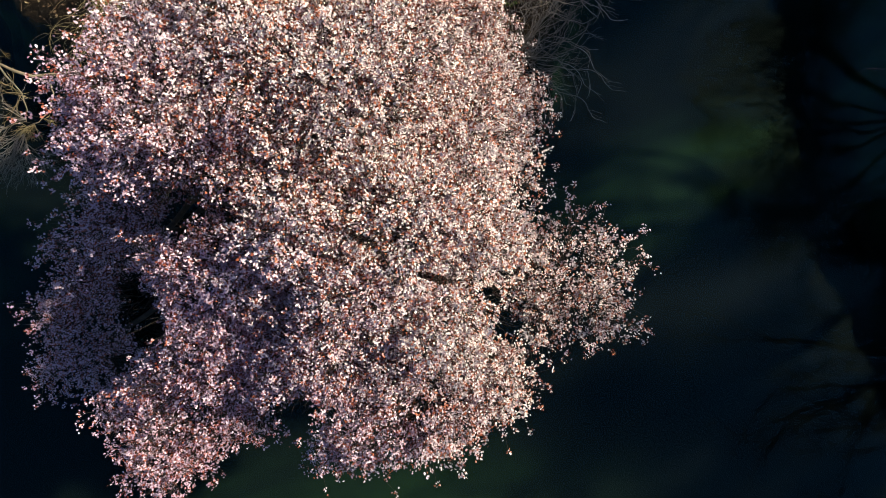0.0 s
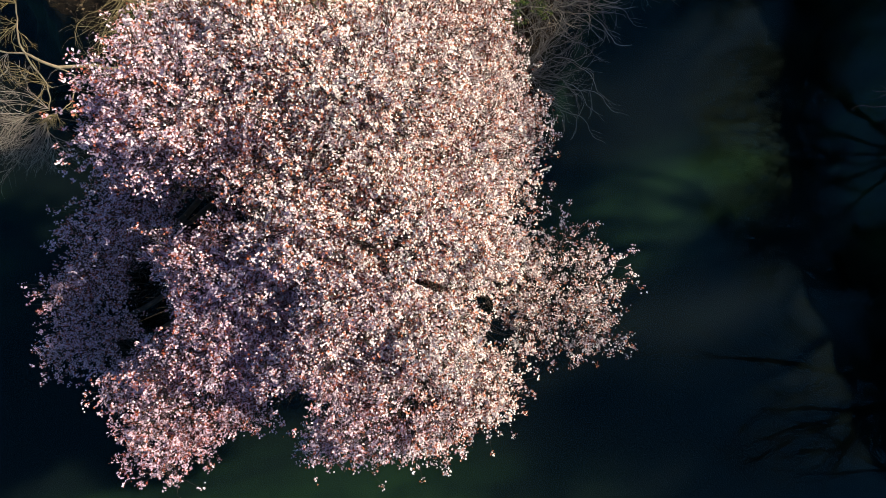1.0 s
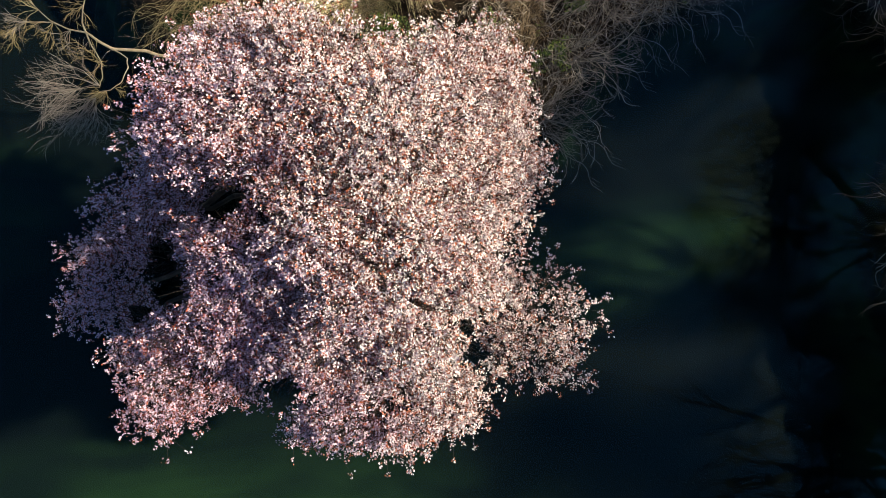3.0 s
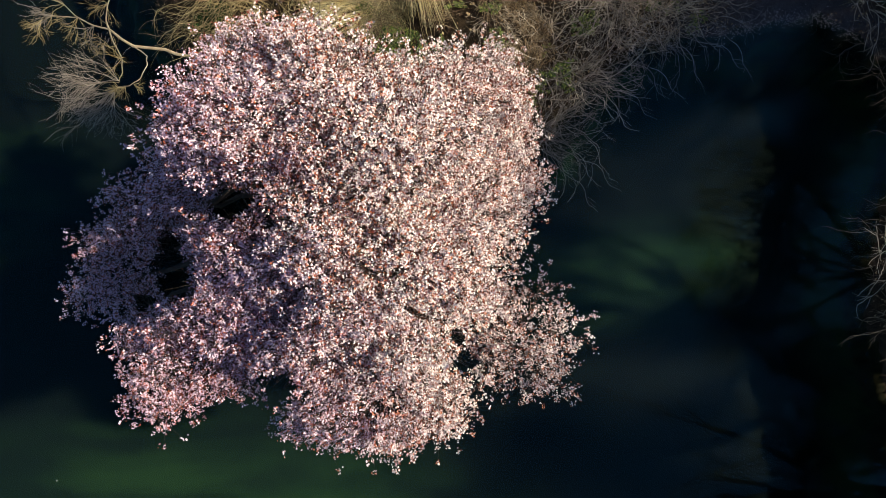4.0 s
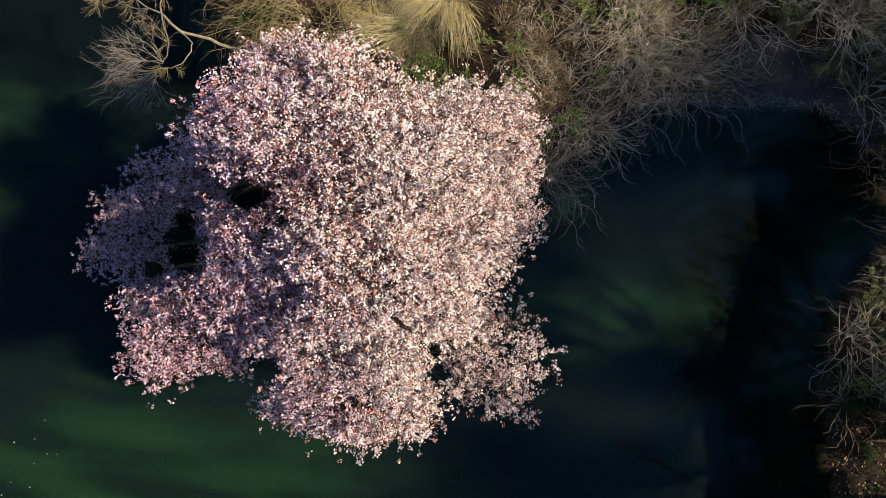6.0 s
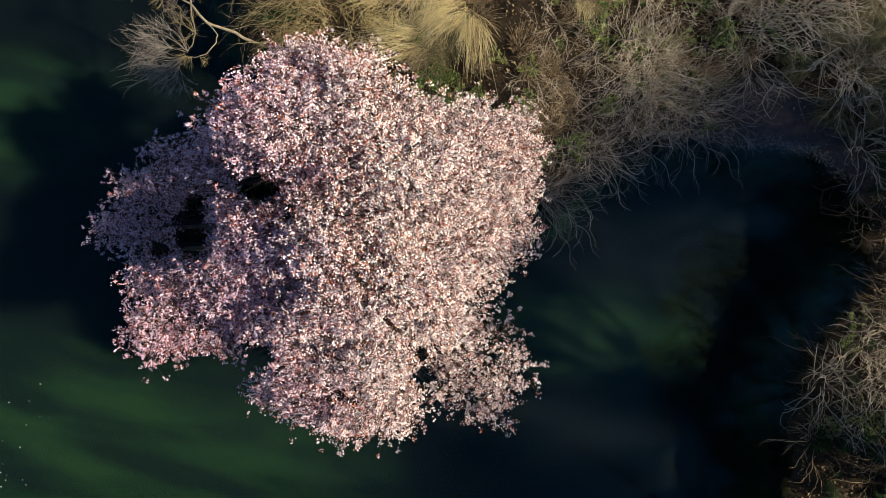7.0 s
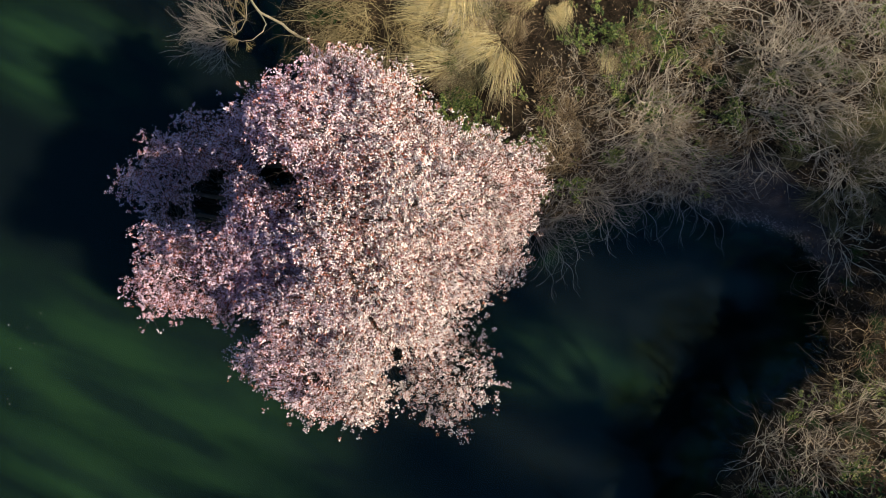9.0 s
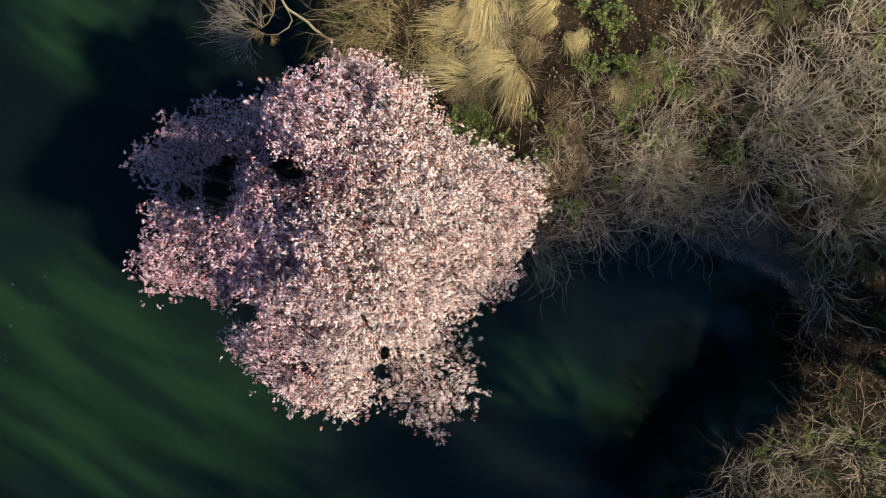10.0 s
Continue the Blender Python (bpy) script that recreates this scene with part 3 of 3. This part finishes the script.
def bank_plants():
    rng = np.random.default_rng(5)
    G1, G2, G3 = "brambles on the bank", "green shrubs on the bank", "grass clumps on the bank"
    pale = [bare_bush(100 + k, h, w_, M_PALE, 22, 2, name="bramble", label="tangled pale bare bramble on the bank", category="bramble", group=G1)[0] for k, (h, w_) in enumerate([(1.0, 1.2), (1.4, 1.0), (0.7, 1.4), (1.2, 1.5)])]
    brown = [bare_bush(120 + k, h, w_, M_BROWN, 30, 2, name="withered_bush", label="withered brown bush of tangled dead stems", category="bush", group="withered bushes on the bank", thick=0.009)[0] for k, (h, w_) in enumerate([(0.8, 1.2), (1.1, 1.0), (0.5, 1.3)])]
    fern = [grass_clump(140 + k, 0.9, 0.8, 260, (0.1 * k - 0.1, -0.2), M_BROWN, "dead brown fern and grass clump on the bank", G3, 0.008) for k in range(3)]
    green = [leafy_shrub(160 + k, h, w_, M_GREEN, n, 0.048, "low green-leaved shrub among dead stems on the bank", G2) for k, (h, w_, n) in enumerate([(1.4, 0.8, 12), (1.7, 1.1, 18), (1.2, 1.1, 14), (1.5, 0.7, 9)])]
    dark = [leafy_shrub(180 + k, h, w_, M_DARKGREEN, n, 0.055, "dark green leafy shrub in the shade of the bank", G2) for k, (h, w_, n) in enumerate([(1.0, 0.8, 26), (1.4, 1.0, 34), (0.8, 0.9, 24)])]
    straw = [grass_clump(200 + k, h, 0.8, 190, lean, M_STRAW, "long straw-yellow dry grass combed down the bank", G3, 0.0085) for k, (h, lean) in enumerate([(1.5, (-0.1, -0.7)), (1.2, (0.4, -0.5)), (1.6, (0.2, -0.75)), (1.1, (-0.35, -0.5))])]
    sedge = [grass_clump(220 + k, 1.1, 0.6, 220, lean, M_SEDGE, "olive and straw-coloured grass clump on the bank", G3) for k, lean in enumerate([(-0.3, -0.3), (0.1, -0.4), (-0.4, 0.1)])]

    def strew(kinds, count, x0, x1, y0, y1, low=0.25, sizes=(0.75, 1.25), spin=True):
        done = tries = 0
        while done < count and tries < count * 30:
            tries += 1
            x, y = rng.uniform(x0, x1), rng.uniform(y0, y1)
            if float(inland(x, y)) < low or on_beach(x, y):
                continue
            place(kinds[rng.integers(len(kinds))], x, y, rng.uniform(0, 360) if spin else rng.normal() * 32, rng.uniform(*sizes))
            done += 1

    strew(brown, 26, -9, 16, 5.0, 21)
    strew(fern, 26, -4, 2.2, 5.8, 12)
    strew(fern, 14, 0, 8, 11, 15)
    strew(pale, 22, 2.0, 8, 6.5, 14)
    strew(pale, 36, -1, 12, 10.5, 21)
    strew(pale, 16, 4.5, 10.5, 14.5, 20, sizes=(1.2, 1.6))
    strew(green, 34, -4.5, 4, 6.0, 13.5, sizes=(0.5, 0.9))
    strew(green, 64, -2, 9, 11.0, 21, sizes=(0.5, 1.0))
    strew(green, 10, -3.6, -1.2, 5.6, 7.2, sizes=(0.8, 1.1))
    strew(dark, 16, 1.5, 9.5, 8.5, 14.5, sizes=(0.35, 0.65))
    strew(brown, 8, 0, 8, 8.5, 13)
    strew(green, 22, 1.5, 8, 8, 13, sizes=(0.5, 0.9))
    strew(pale, 20, -1, 4, 7.5, 12, sizes=(0.5, 0.9))
    strew(dark, 14, 11.5, 18, 8.5, 16)
    strew(straw, 30, -6.4, -2.4, 7.4, 12.2, sizes=(0.55, 1.15), spin=False)
    strew(sedge, 10, -6.3, -2.6, 7.6, 12.0)
    strew(pale, 5, -5.5, -2.0, 8.0, 12.0, sizes=(0.6, 0.9))
    strew(straw, 8, -3.5, 1.5, 11.5, 15, sizes=(0.5, 0.8), spin=False)
    strew(sedge, 40, 8.5, 13.5, 12.3, 17.5)
    strew(sedge, 24, 0, 10, 13, 20, sizes=(0.6, 1.0))
    # the shaded bank across the cove
    strew(dark, 14, 13.8, 19, -1, 10, sizes=(0.5, 0.85))
    strew(brown, 6, 14.5, 19, 1.5, 11, sizes=(1.0, 1.4))
    strew(pale, 10, 14.8, 18.5, 3.5, 9.5, sizes=(0.9, 1.3))
    strew(dark, 26, 14.6, 19, 1.5, 11, sizes=(0.6, 1.0))
    strew(green, 12, 14.2, 18, 2, 9, sizes=(0.6, 0.9))

    for x, y in ((-8.9, 5.9), (-8.5, 6.4)):
        place(dark[0], x, y, rng.uniform(0, 360), 1.0)
    # bare bushes whose thin branches hang over the water
    shore_grey = [bare_bush(700 + k, 1.4, 1.5, M_SHORE, 16, 3, lean, "shore_bush", "bare grey bush with thin branches hanging over the water", "bush", "bare bushes along the shore", 0.011, 0.8, -0.15, 0.5)[0] for k, lean in enumerate([(1.0, -0.6), (0.8, -1.0), (1.1, -0.2)])]
    for k, (x, y, s) in enumerate([(2.3, 4.75, 1.0), (2.7, 4.9, 0.9), (2.6, 5.6, 1.1), (2.0, 5.0, 0.9), (2.7, 5.3, 1.1), (3.0, 6.2, 1.0), (3.3, 7.0, 1.1), (3.5, 7.8, 1.0), (4.0, 8.6, 1.15), (4.6, 9.3, 1.0), (5.5, 9.9, 1.2), (6.6, 10.4, 1.0), (1.4, 5.2, 0.8), (3.6, 8.9, 1.1), (5.0, 9.9, 1.1), (7.2, 10.9, 0.8)]):
        place(shore_grey[k % 3], x, y, rng.normal() * 12, s)
    fan = [bare_bush(730 + k, 1.5, 1.7, M_YELLOW, 46, 2, lean, "twiggy_bush", "dense yellow-brown twiggy bush on the bank", "bush", "twiggy bushes on the bank", 0.010, 0.9, -0.5, 0.62)[0] for k, lean in enumerate([(-0.6, -1.6), (0.2, -1.8)])]
    for k, (x, y, s) in enumerate([(-7.9, 6.6, 1.0), (-6.9, 6.6, 1.1), (-6.0, 6.9, 1.0), (-7.3, 7.6, 1.1), (-8.4, 7.4, 1.0)]):
        place(fan[k % 2], x, y, rng.normal() * 10, s)
    far = [bare_bush(760 + k, 2.0, 1.6, M_TWIG, 12, 3, (-0.3, 0.1), "shore_bush", "bare grey bush on the shaded bank", "bush", "bare bushes along the shore", 0.012, 0.9, 0.0, 0.42)[0] for k in range(2)]
    for k, (x, y, s) in enumerate([(14.9, 5.0, 1.1), (15.3, 6.6, 1.2), (15.6, 8.2, 1.0), (14.6, 10.2, 0.9), (16.4, 6.0, 1.2), (16.6, 7.6, 1.2), (16.5, 4.4, 1.3), (12.6, 11.2, 0.8), (13.6, 10.4, 0.8)]):
        place(far[k % 2], x, y, rng.normal() * 25, s)


bank_plants()


def ground_cover():
    """Fallen leaves and short dead stalks that hide the soil."""
    rng = np.random.default_rng(77)
    x, y = rng.uniform(-13, 19, 90000), rng.uniform(-2, 24, 90000)
    d = inland(x, y)
    beach = np.exp(-(((x - 9.3) / 2.2) ** 2 + ((y - 11.7) / 1.2) ** 2))
    keep = (d > 0.12) & (rng.uniform(size=len(x)) > beach * 1.1)
    x, y = x[keep], y[keep]
    z = ground_height(x, y)
    half = len(x) * 45 // 100
    at = np.c_[x, y, z + rng.uniform(0.01, 0.12, len(x))]
    tagged(mesh_object("fallen_leaves", *leaves(rng, at[:half], 0.06, 1.5, 0.6, 0.25), M_LITTER), "brown fallen leaves covering the bank", "leaf litter", kind="stuff")
    n = len(x) - half
    a = rng.uniform(0, 2 * np.pi, n)
    l = rng.uniform(0.12, 0.5, n)
    way = np.c_[np.cos(a) * l, np.sin(a) * l, rng.uniform(0.0, 0.6, n) * l]
    V, F = blades(at[half:] - way * 0.5 * np.array([1, 1, 0]), way, 0.012)
    tagged(mesh_object("dead_stalks", V, F, M_STALK), "short dead brown stalks lying over the bank", "dead grass", kind="stuff")
    # pale leaves washed up along the muddy beach
    k = 1100
    t = rng.uniform(0, 1, k)
    line = np.array([(4.2, 8.5), (5.8, 9.75), (7.9, 10.4), (9.3, 11.15), (10.6, 11.6), (12.0, 11.3)])
    px = np.interp(t, np.linspace(0, 1, 6), line[:, 0]) + rng.normal(size=k) * 0.13
    py = np.interp(t, np.linspace(0, 1, 6), line[:, 1]) + rng.normal(size=k) * 0.13
    at = np.c_[px, py, np.maximum(ground_height(px, py), 0.0) + 0.012]
    tagged(mesh_object("washed_up_leaves", *leaves(rng, at, 0.032, 1.3, 0.85, 0.1), M_PALELEAF), "pale leaves washed up along the muddy shore", "leaf litter", kind="stuff")
    k = 24
    at = np.c_[rng.normal(size=k) * 0.6 - 10.0, rng.normal(size=k) * 1.5 - 13.0, np.full(k, 0.006)]
    tagged(mesh_object("floating_leaves", *leaves(rng, at, 0.05, 1.2, 0.97, 0.05), M_PALELEAF), "pale specks of leaf floating on the pond", "leaf litter", kind="stuff")


def blades(foot, way, width):
    """Flat three-cornered stalks, each folded of two faces so that they show from any side."""
    side = np.cross(way, np.array([0, 0, 1.0]))
    side /= np.linalg.norm(side, axis=1)[:, None] + 1e-9
    up = np.array([0, 0, width * 0.8])
    V = np.stack([foot - side * width * 0.5, foot + side * width * 0.5, foot + up, foot + way], 1).reshape(-1, 3)
    k = np.arange(len(foot))[:, None] * 4
    return V, np.concatenate([k + np.array([0, 2, 3]), k + np.array([2, 1, 3])], 1).reshape(-1, 3)


ground_cover()


def tree_of(x, y, lean, height, seed, mat, label, radius, depth, spread=0.65, leafy=0, splits=(2, 4), lift=0.2, name="bare_tree", first=0.36, shrink=0.72):
    rng = np.random.default_rng(seed)
    z = float(ground_height(x, y))
    tree = empty(name, (x, y, z - 0.1), label, "tree")
    out, tips = [], []
    grow(rng, (x, y, z - 0.1), (lean[0], lean[1], 1.0), height * first, radius, depth, out, tips, 0.7, lift, splits, shrink, spread)
    part("trunk", tubes([out[0][:3]], 10), mat, tree, smooth=True)
    for o in out[1:]:
        if o[3] == depth - 1:
            part("limb", tubes([o[:3]], 7), mat, tree, smooth=True)
    tagged(part("branch_mass", tubes([o[:3] for o in out if o[3] < depth - 1], 4), mat, tree), kind="stuff")
    if leafy:
        ends = np.array([t[0] for t in tips])
        at = np.repeat(ends, leafy, 0) + rng.normal(size=(len(ends) * leafy, 3)) * 0.5
        tagged(part("crown", leaves(rng, at, 0.075, 1.8, 0.4, 0.2), M_DARKGREEN, tree), kind="stuff")
    return tree


def leaning_tree():
    """The small bare tree whose pale crooked limbs reach out low over the water."""
    rng = np.random.default_rng(43)
    foot = np.array([-8.9, 5.1, float(ground_height(-8.9, 5.1)) - 0.1])
    tree = empty("bare_tree", foot, "small bare tree with pale crooked limbs low over the water", "tree")
    fork, hip = np.array((-10.98, 4.75, 2.20)), np.array((-10.35, 4.52, 1.80))
    part("trunk", tubes([(np.concatenate([curve_points(rng, foot, hip, 6, 0.05, 0.2), curve_points(rng, hip, fork, 6, 0.05, 0.15)[1:]]), 0.06, 0.034)], 8), M_LIMB, tree, smooth=True)
    grey, yellow, tips = [], [], []

    def limb(points, r0, r1):
        P = [curve_points(rng, a, b_, 5, 0.05, 0.12) for a, b_ in zip(points, points[1:])]
        part("limb", tubes([(np.concatenate([P[0]] + [q[1:] for q in P[1:]]), r0, r1)], 6), M_LIMB, tree, smooth=True)

    def spray(at, to, count, length, out, wide=0.3, depth=3):
        """Forking twigs from at towards the point to."""
        way = np.array(to) - np.array(at)
        reach = np.linalg.norm(way)
        for _ in range(count):
            turned = way / reach + rng.normal(size=3) * np.array([wide, wide, 0.10])
            grow(rng, at, turned, reach * length * rng.uniform(0.30, 0.48), 0.009, depth, out, tips, 0.7, 0.0, (2, 3), 0.78, 0.55, 0.78)

    limb((fork, (-11.45, 4.74, 2.20), (-11.91, 4.84, 2.30), (-12.61, 4.71, 2.30), (-12.95, 4.49, 2.30)), 0.03, 0.012)
    limb(((-11.91, 4.84, 2.30), (-12.33, 5.08, 2.40), (-12.62, 5.34, 2.50)), 0.018, 0.01)
    limb((fork, (-11.09, 4.99, 2.30), (-11.03, 5.43, 2.50), (-10.95, 5.90, 2.70)), 0.028, 0.014)
    limb((fork, (-10.78, 4.38, 2.10), (-10.45, 4.01, 2.10), (-10.38, 3.61, 2.00), (-10.41, 3.30, 2.00)), 0.024, 0.012)
    limb((hip, (-9.94, 4.35, 1.70), (-9.81, 4.06, 1.80), (-9.86, 3.59, 1.90), (-10.08, 3.28, 2.00), (-10.41, 3.16, 2.00)), 0.022, 0.011)
    limb(((-10.49, 3.06, 2.00), (-10.49, 2.76, 1.90), (-10.04, 2.32, 1.90), (-9.62, 1.98, 1.80)), 0.012, 0.006)
    limb(((-10.41, 3.30, 2.00), (-11.02, 3.15, 1.90), (-11.61, 2.90, 1.90)), 0.012, 0.006)
    spray((-12.95, 4.49, 2.30), (-13.25, 3.86, 2.30), 7, 1.0, yellow, 0.3, 3)
    spray((-12.61, 4.71, 2.30), (-13.43, 4.65, 2.30), 6, 1.0, grey, 0.3, 3)
    spray((-11.91, 4.84, 2.30), (-12.25, 4.10, 2.20), 5, 1.0, yellow, 0.35, 3)
    spray((-11.45, 4.74, 2.20), (-11.79, 3.68, 2.00), 4, 0.8, grey, 0.3, 3)
    spray((-12.33, 5.08, 2.40), (-13.20, 5.22, 2.50), 7, 1.0, yellow, 0.4, 3)
    spray((-11.03, 5.43, 2.50), (-11.73, 4.98, 2.30), 7, 0.9, yellow, 0.35, 3)
    spray((-10.95, 5.90, 2.70), (-11.55, 6.20, 2.80), 8, 1.0, yellow, 0.5, 3)
    spray((-10.45, 4.01, 2.10), (-11.75, 4.18, 2.00), 7, 0.9, yellow, 0.25, 3)
    spray((-10.43, 3.35, 2.00), (-12.23, 3.76, 1.90), 6, 1.0, grey, 0.2, 3)
    spray((-10.96, 3.17, 1.90), (-12.40, 2.97, 1.90), 8, 1.05, grey, 0.25, 3)
    spray((-11.12, 3.10, 1.90), (-12.20, 2.30, 1.90), 8, 1.05, grey, 0.25, 3)
    spray((-10.49, 3.06, 2.00), (-11.71, 1.71, 1.90), 9, 1.05, grey, 0.22, 3)
    spray((-10.46, 2.98, 2.00), (-11.12, 1.58, 1.90), 8, 1.05, grey, 0.22, 3)
    spray((-10.49, 2.76, 1.90), (-10.52, 1.54, 1.80), 7, 1.0, grey, 0.25, 3)
    spray((-10.19, 3.22, 2.00), (-10.40, 2.82, 2.00), 12, 1.3, yellow, 0.6, 2)
    spray((-9.96, 3.37, 2.00), (-9.74, 3.07, 2.00), 6, 1.0, yellow, 0.6, 2)
    spray((-10.39, 3.16, 2.00), (-10.59, 2.85, 2.00), 7, 1.2, yellow, 0.6, 2)
    spray((-10.04, 2.32, 1.90), (-9.50, 1.94, 1.80), 3, 0.9, grey, 0.3, 2)
    tagged(part("twig_mass", tubes([o[:3] for o in grey], 3), M_SHORE, tree, "fine grey twigs"), kind="stuff")
    tagged(part("twig_mass", tubes([o[:3] for o in yellow], 3), M_YELLOW, tree, "fine yellow-brown twigs"), kind="stuff")


leaning_tree()


def overhanging_tree():
    """The gnarled tree on the shaded bank, whose limbs arch out high over the cove and mirror in it."""
    rng = np.random.default_rng(42)
    foot = np.array([19.5, 3.6, float(ground_height(19.5, 3.6)) - 0.1])
    tree = empty("gnarled_tree", foot, "tall gnarled dark tree arching from the shaded bank over the cove", "tree")
    fork = np.array([18.3, 4.4, 5.0])
    part("trunk", tubes([(curve_points(rng, foot, fork, 8, 0.05, 0.1), 0.32, 0.22)], 10), M_BARK, tree, smooth=True)
    out, tips = [], []
    # bend and end of each limb, and how thickly its sprays are leaved
    for bend, end, leafy in (((15.6, 6.5, 8.6), (14.4, 7.1, 12.6), 9), ((16.4, 8.4, 8.6), (15.2, 8.8, 14.0), 5), ((16.2, 5.0, 8.0), (14.7, 5.3, 12.4), 8), ((16.3, 3.4, 7.6), (15.0, 2.8, 11.2), 10),
                             ((16.8, 1.8, 7.4), (15.6, 0.8, 10.4), 10), ((15.4, 7.6, 6.8), (13.6, 9.0, 9.4), 3), ((17.0, 8.8, 9.0), (16.2, 10.6, 12.5), 4), ((15.6, 4.4, 6.6), (13.6, 3.9, 8.6), 6)):
        A = curve_points(rng, fork, bend, 7, 0.10, 0.16)
        B = curve_points(rng, bend, end, 7, 0.12, 0.12)
        P = np.concatenate([A, B[1:]])
        part("limb", tubes([(P, 0.085, 0.03)], 7), M_BARK, tree, smooth=True)
        mine = []
        for k in range(4, len(P)):
            for _ in range(2):
                way = P[k] - P[k - 1] + rng.normal(size=3) * 0.45
                grow(rng, P[k], way, rng.uniform(0.8, 1.3), 0.05, 3, out, mine, 1.3, 0.15, (2, 3), 0.74, 0.75)
        tips += [(t[0], leafy) for t in mine]
    tagged(part("branch_mass", tubes([o[:3] for o in out], 4), M_BARK, tree), kind="stuff")
    at = np.concatenate([p + rng.normal(size=(n, 3)) * 0.22 for p, n in tips])
    tagged(part("crown", leaves(rng, at, 0.07, 1.7, 0.4, 0.2), M_DARKGREEN, tree, "thin crown of small dark green leaves"), kind="stuff")


overhanging_tree()
# out of view, placed to block the sun from the eastern bank and water
for k, (x, y, h) in enumerate([(21.0, 3.4, 7.0), (21.6, 7.2, 5.5), (19.6, 0.5, 7), (21.5, -2.5, 10), (22, -8, 11), (23, -14, 12), (26, 1, 12)]):
    tree_of(x, y, (-0.05, 0), h, 60 + k, M_BARK, "dark evergreen tree out of view, placed to shade the bank of the cove", 0.22, 4, 0.7, 100, name="evergreen_tree")
# out of view, placed so that their shade falls on cove and beach
for k, (x, y, h) in enumerate([(20.0, 13.2, 18), (19.5, 15.6, 17), (18.6, 14.4, 13), (19.8, 18.3, 17), (18.6, 17.0, 12), (17.0, 14.6, 8), (17.6, 13.0, 7)]):
    tree_of(x, y, (-0.05, 0), h, 70 + k, M_BARK, "thin evergreen tree out of view, placed to shade the cove and beach", 0.22, 4, 0.7, 100, name="evergreen_tree")
# added out of view: their long shadows streak the pond bed
for k, (x, y, h) in enumerate([(26, -2, 23), (27, -6.5, 25), (31, -3, 27), (25, -10, 21), (31, -0.5, 29)]):
    tree_of(x, y, (-0.03, 0), h, 90 + k, M_BARK, "unseen very tall bare tree behind the cove, added to streak the pond with shade", 0.45, 5, 0.5)
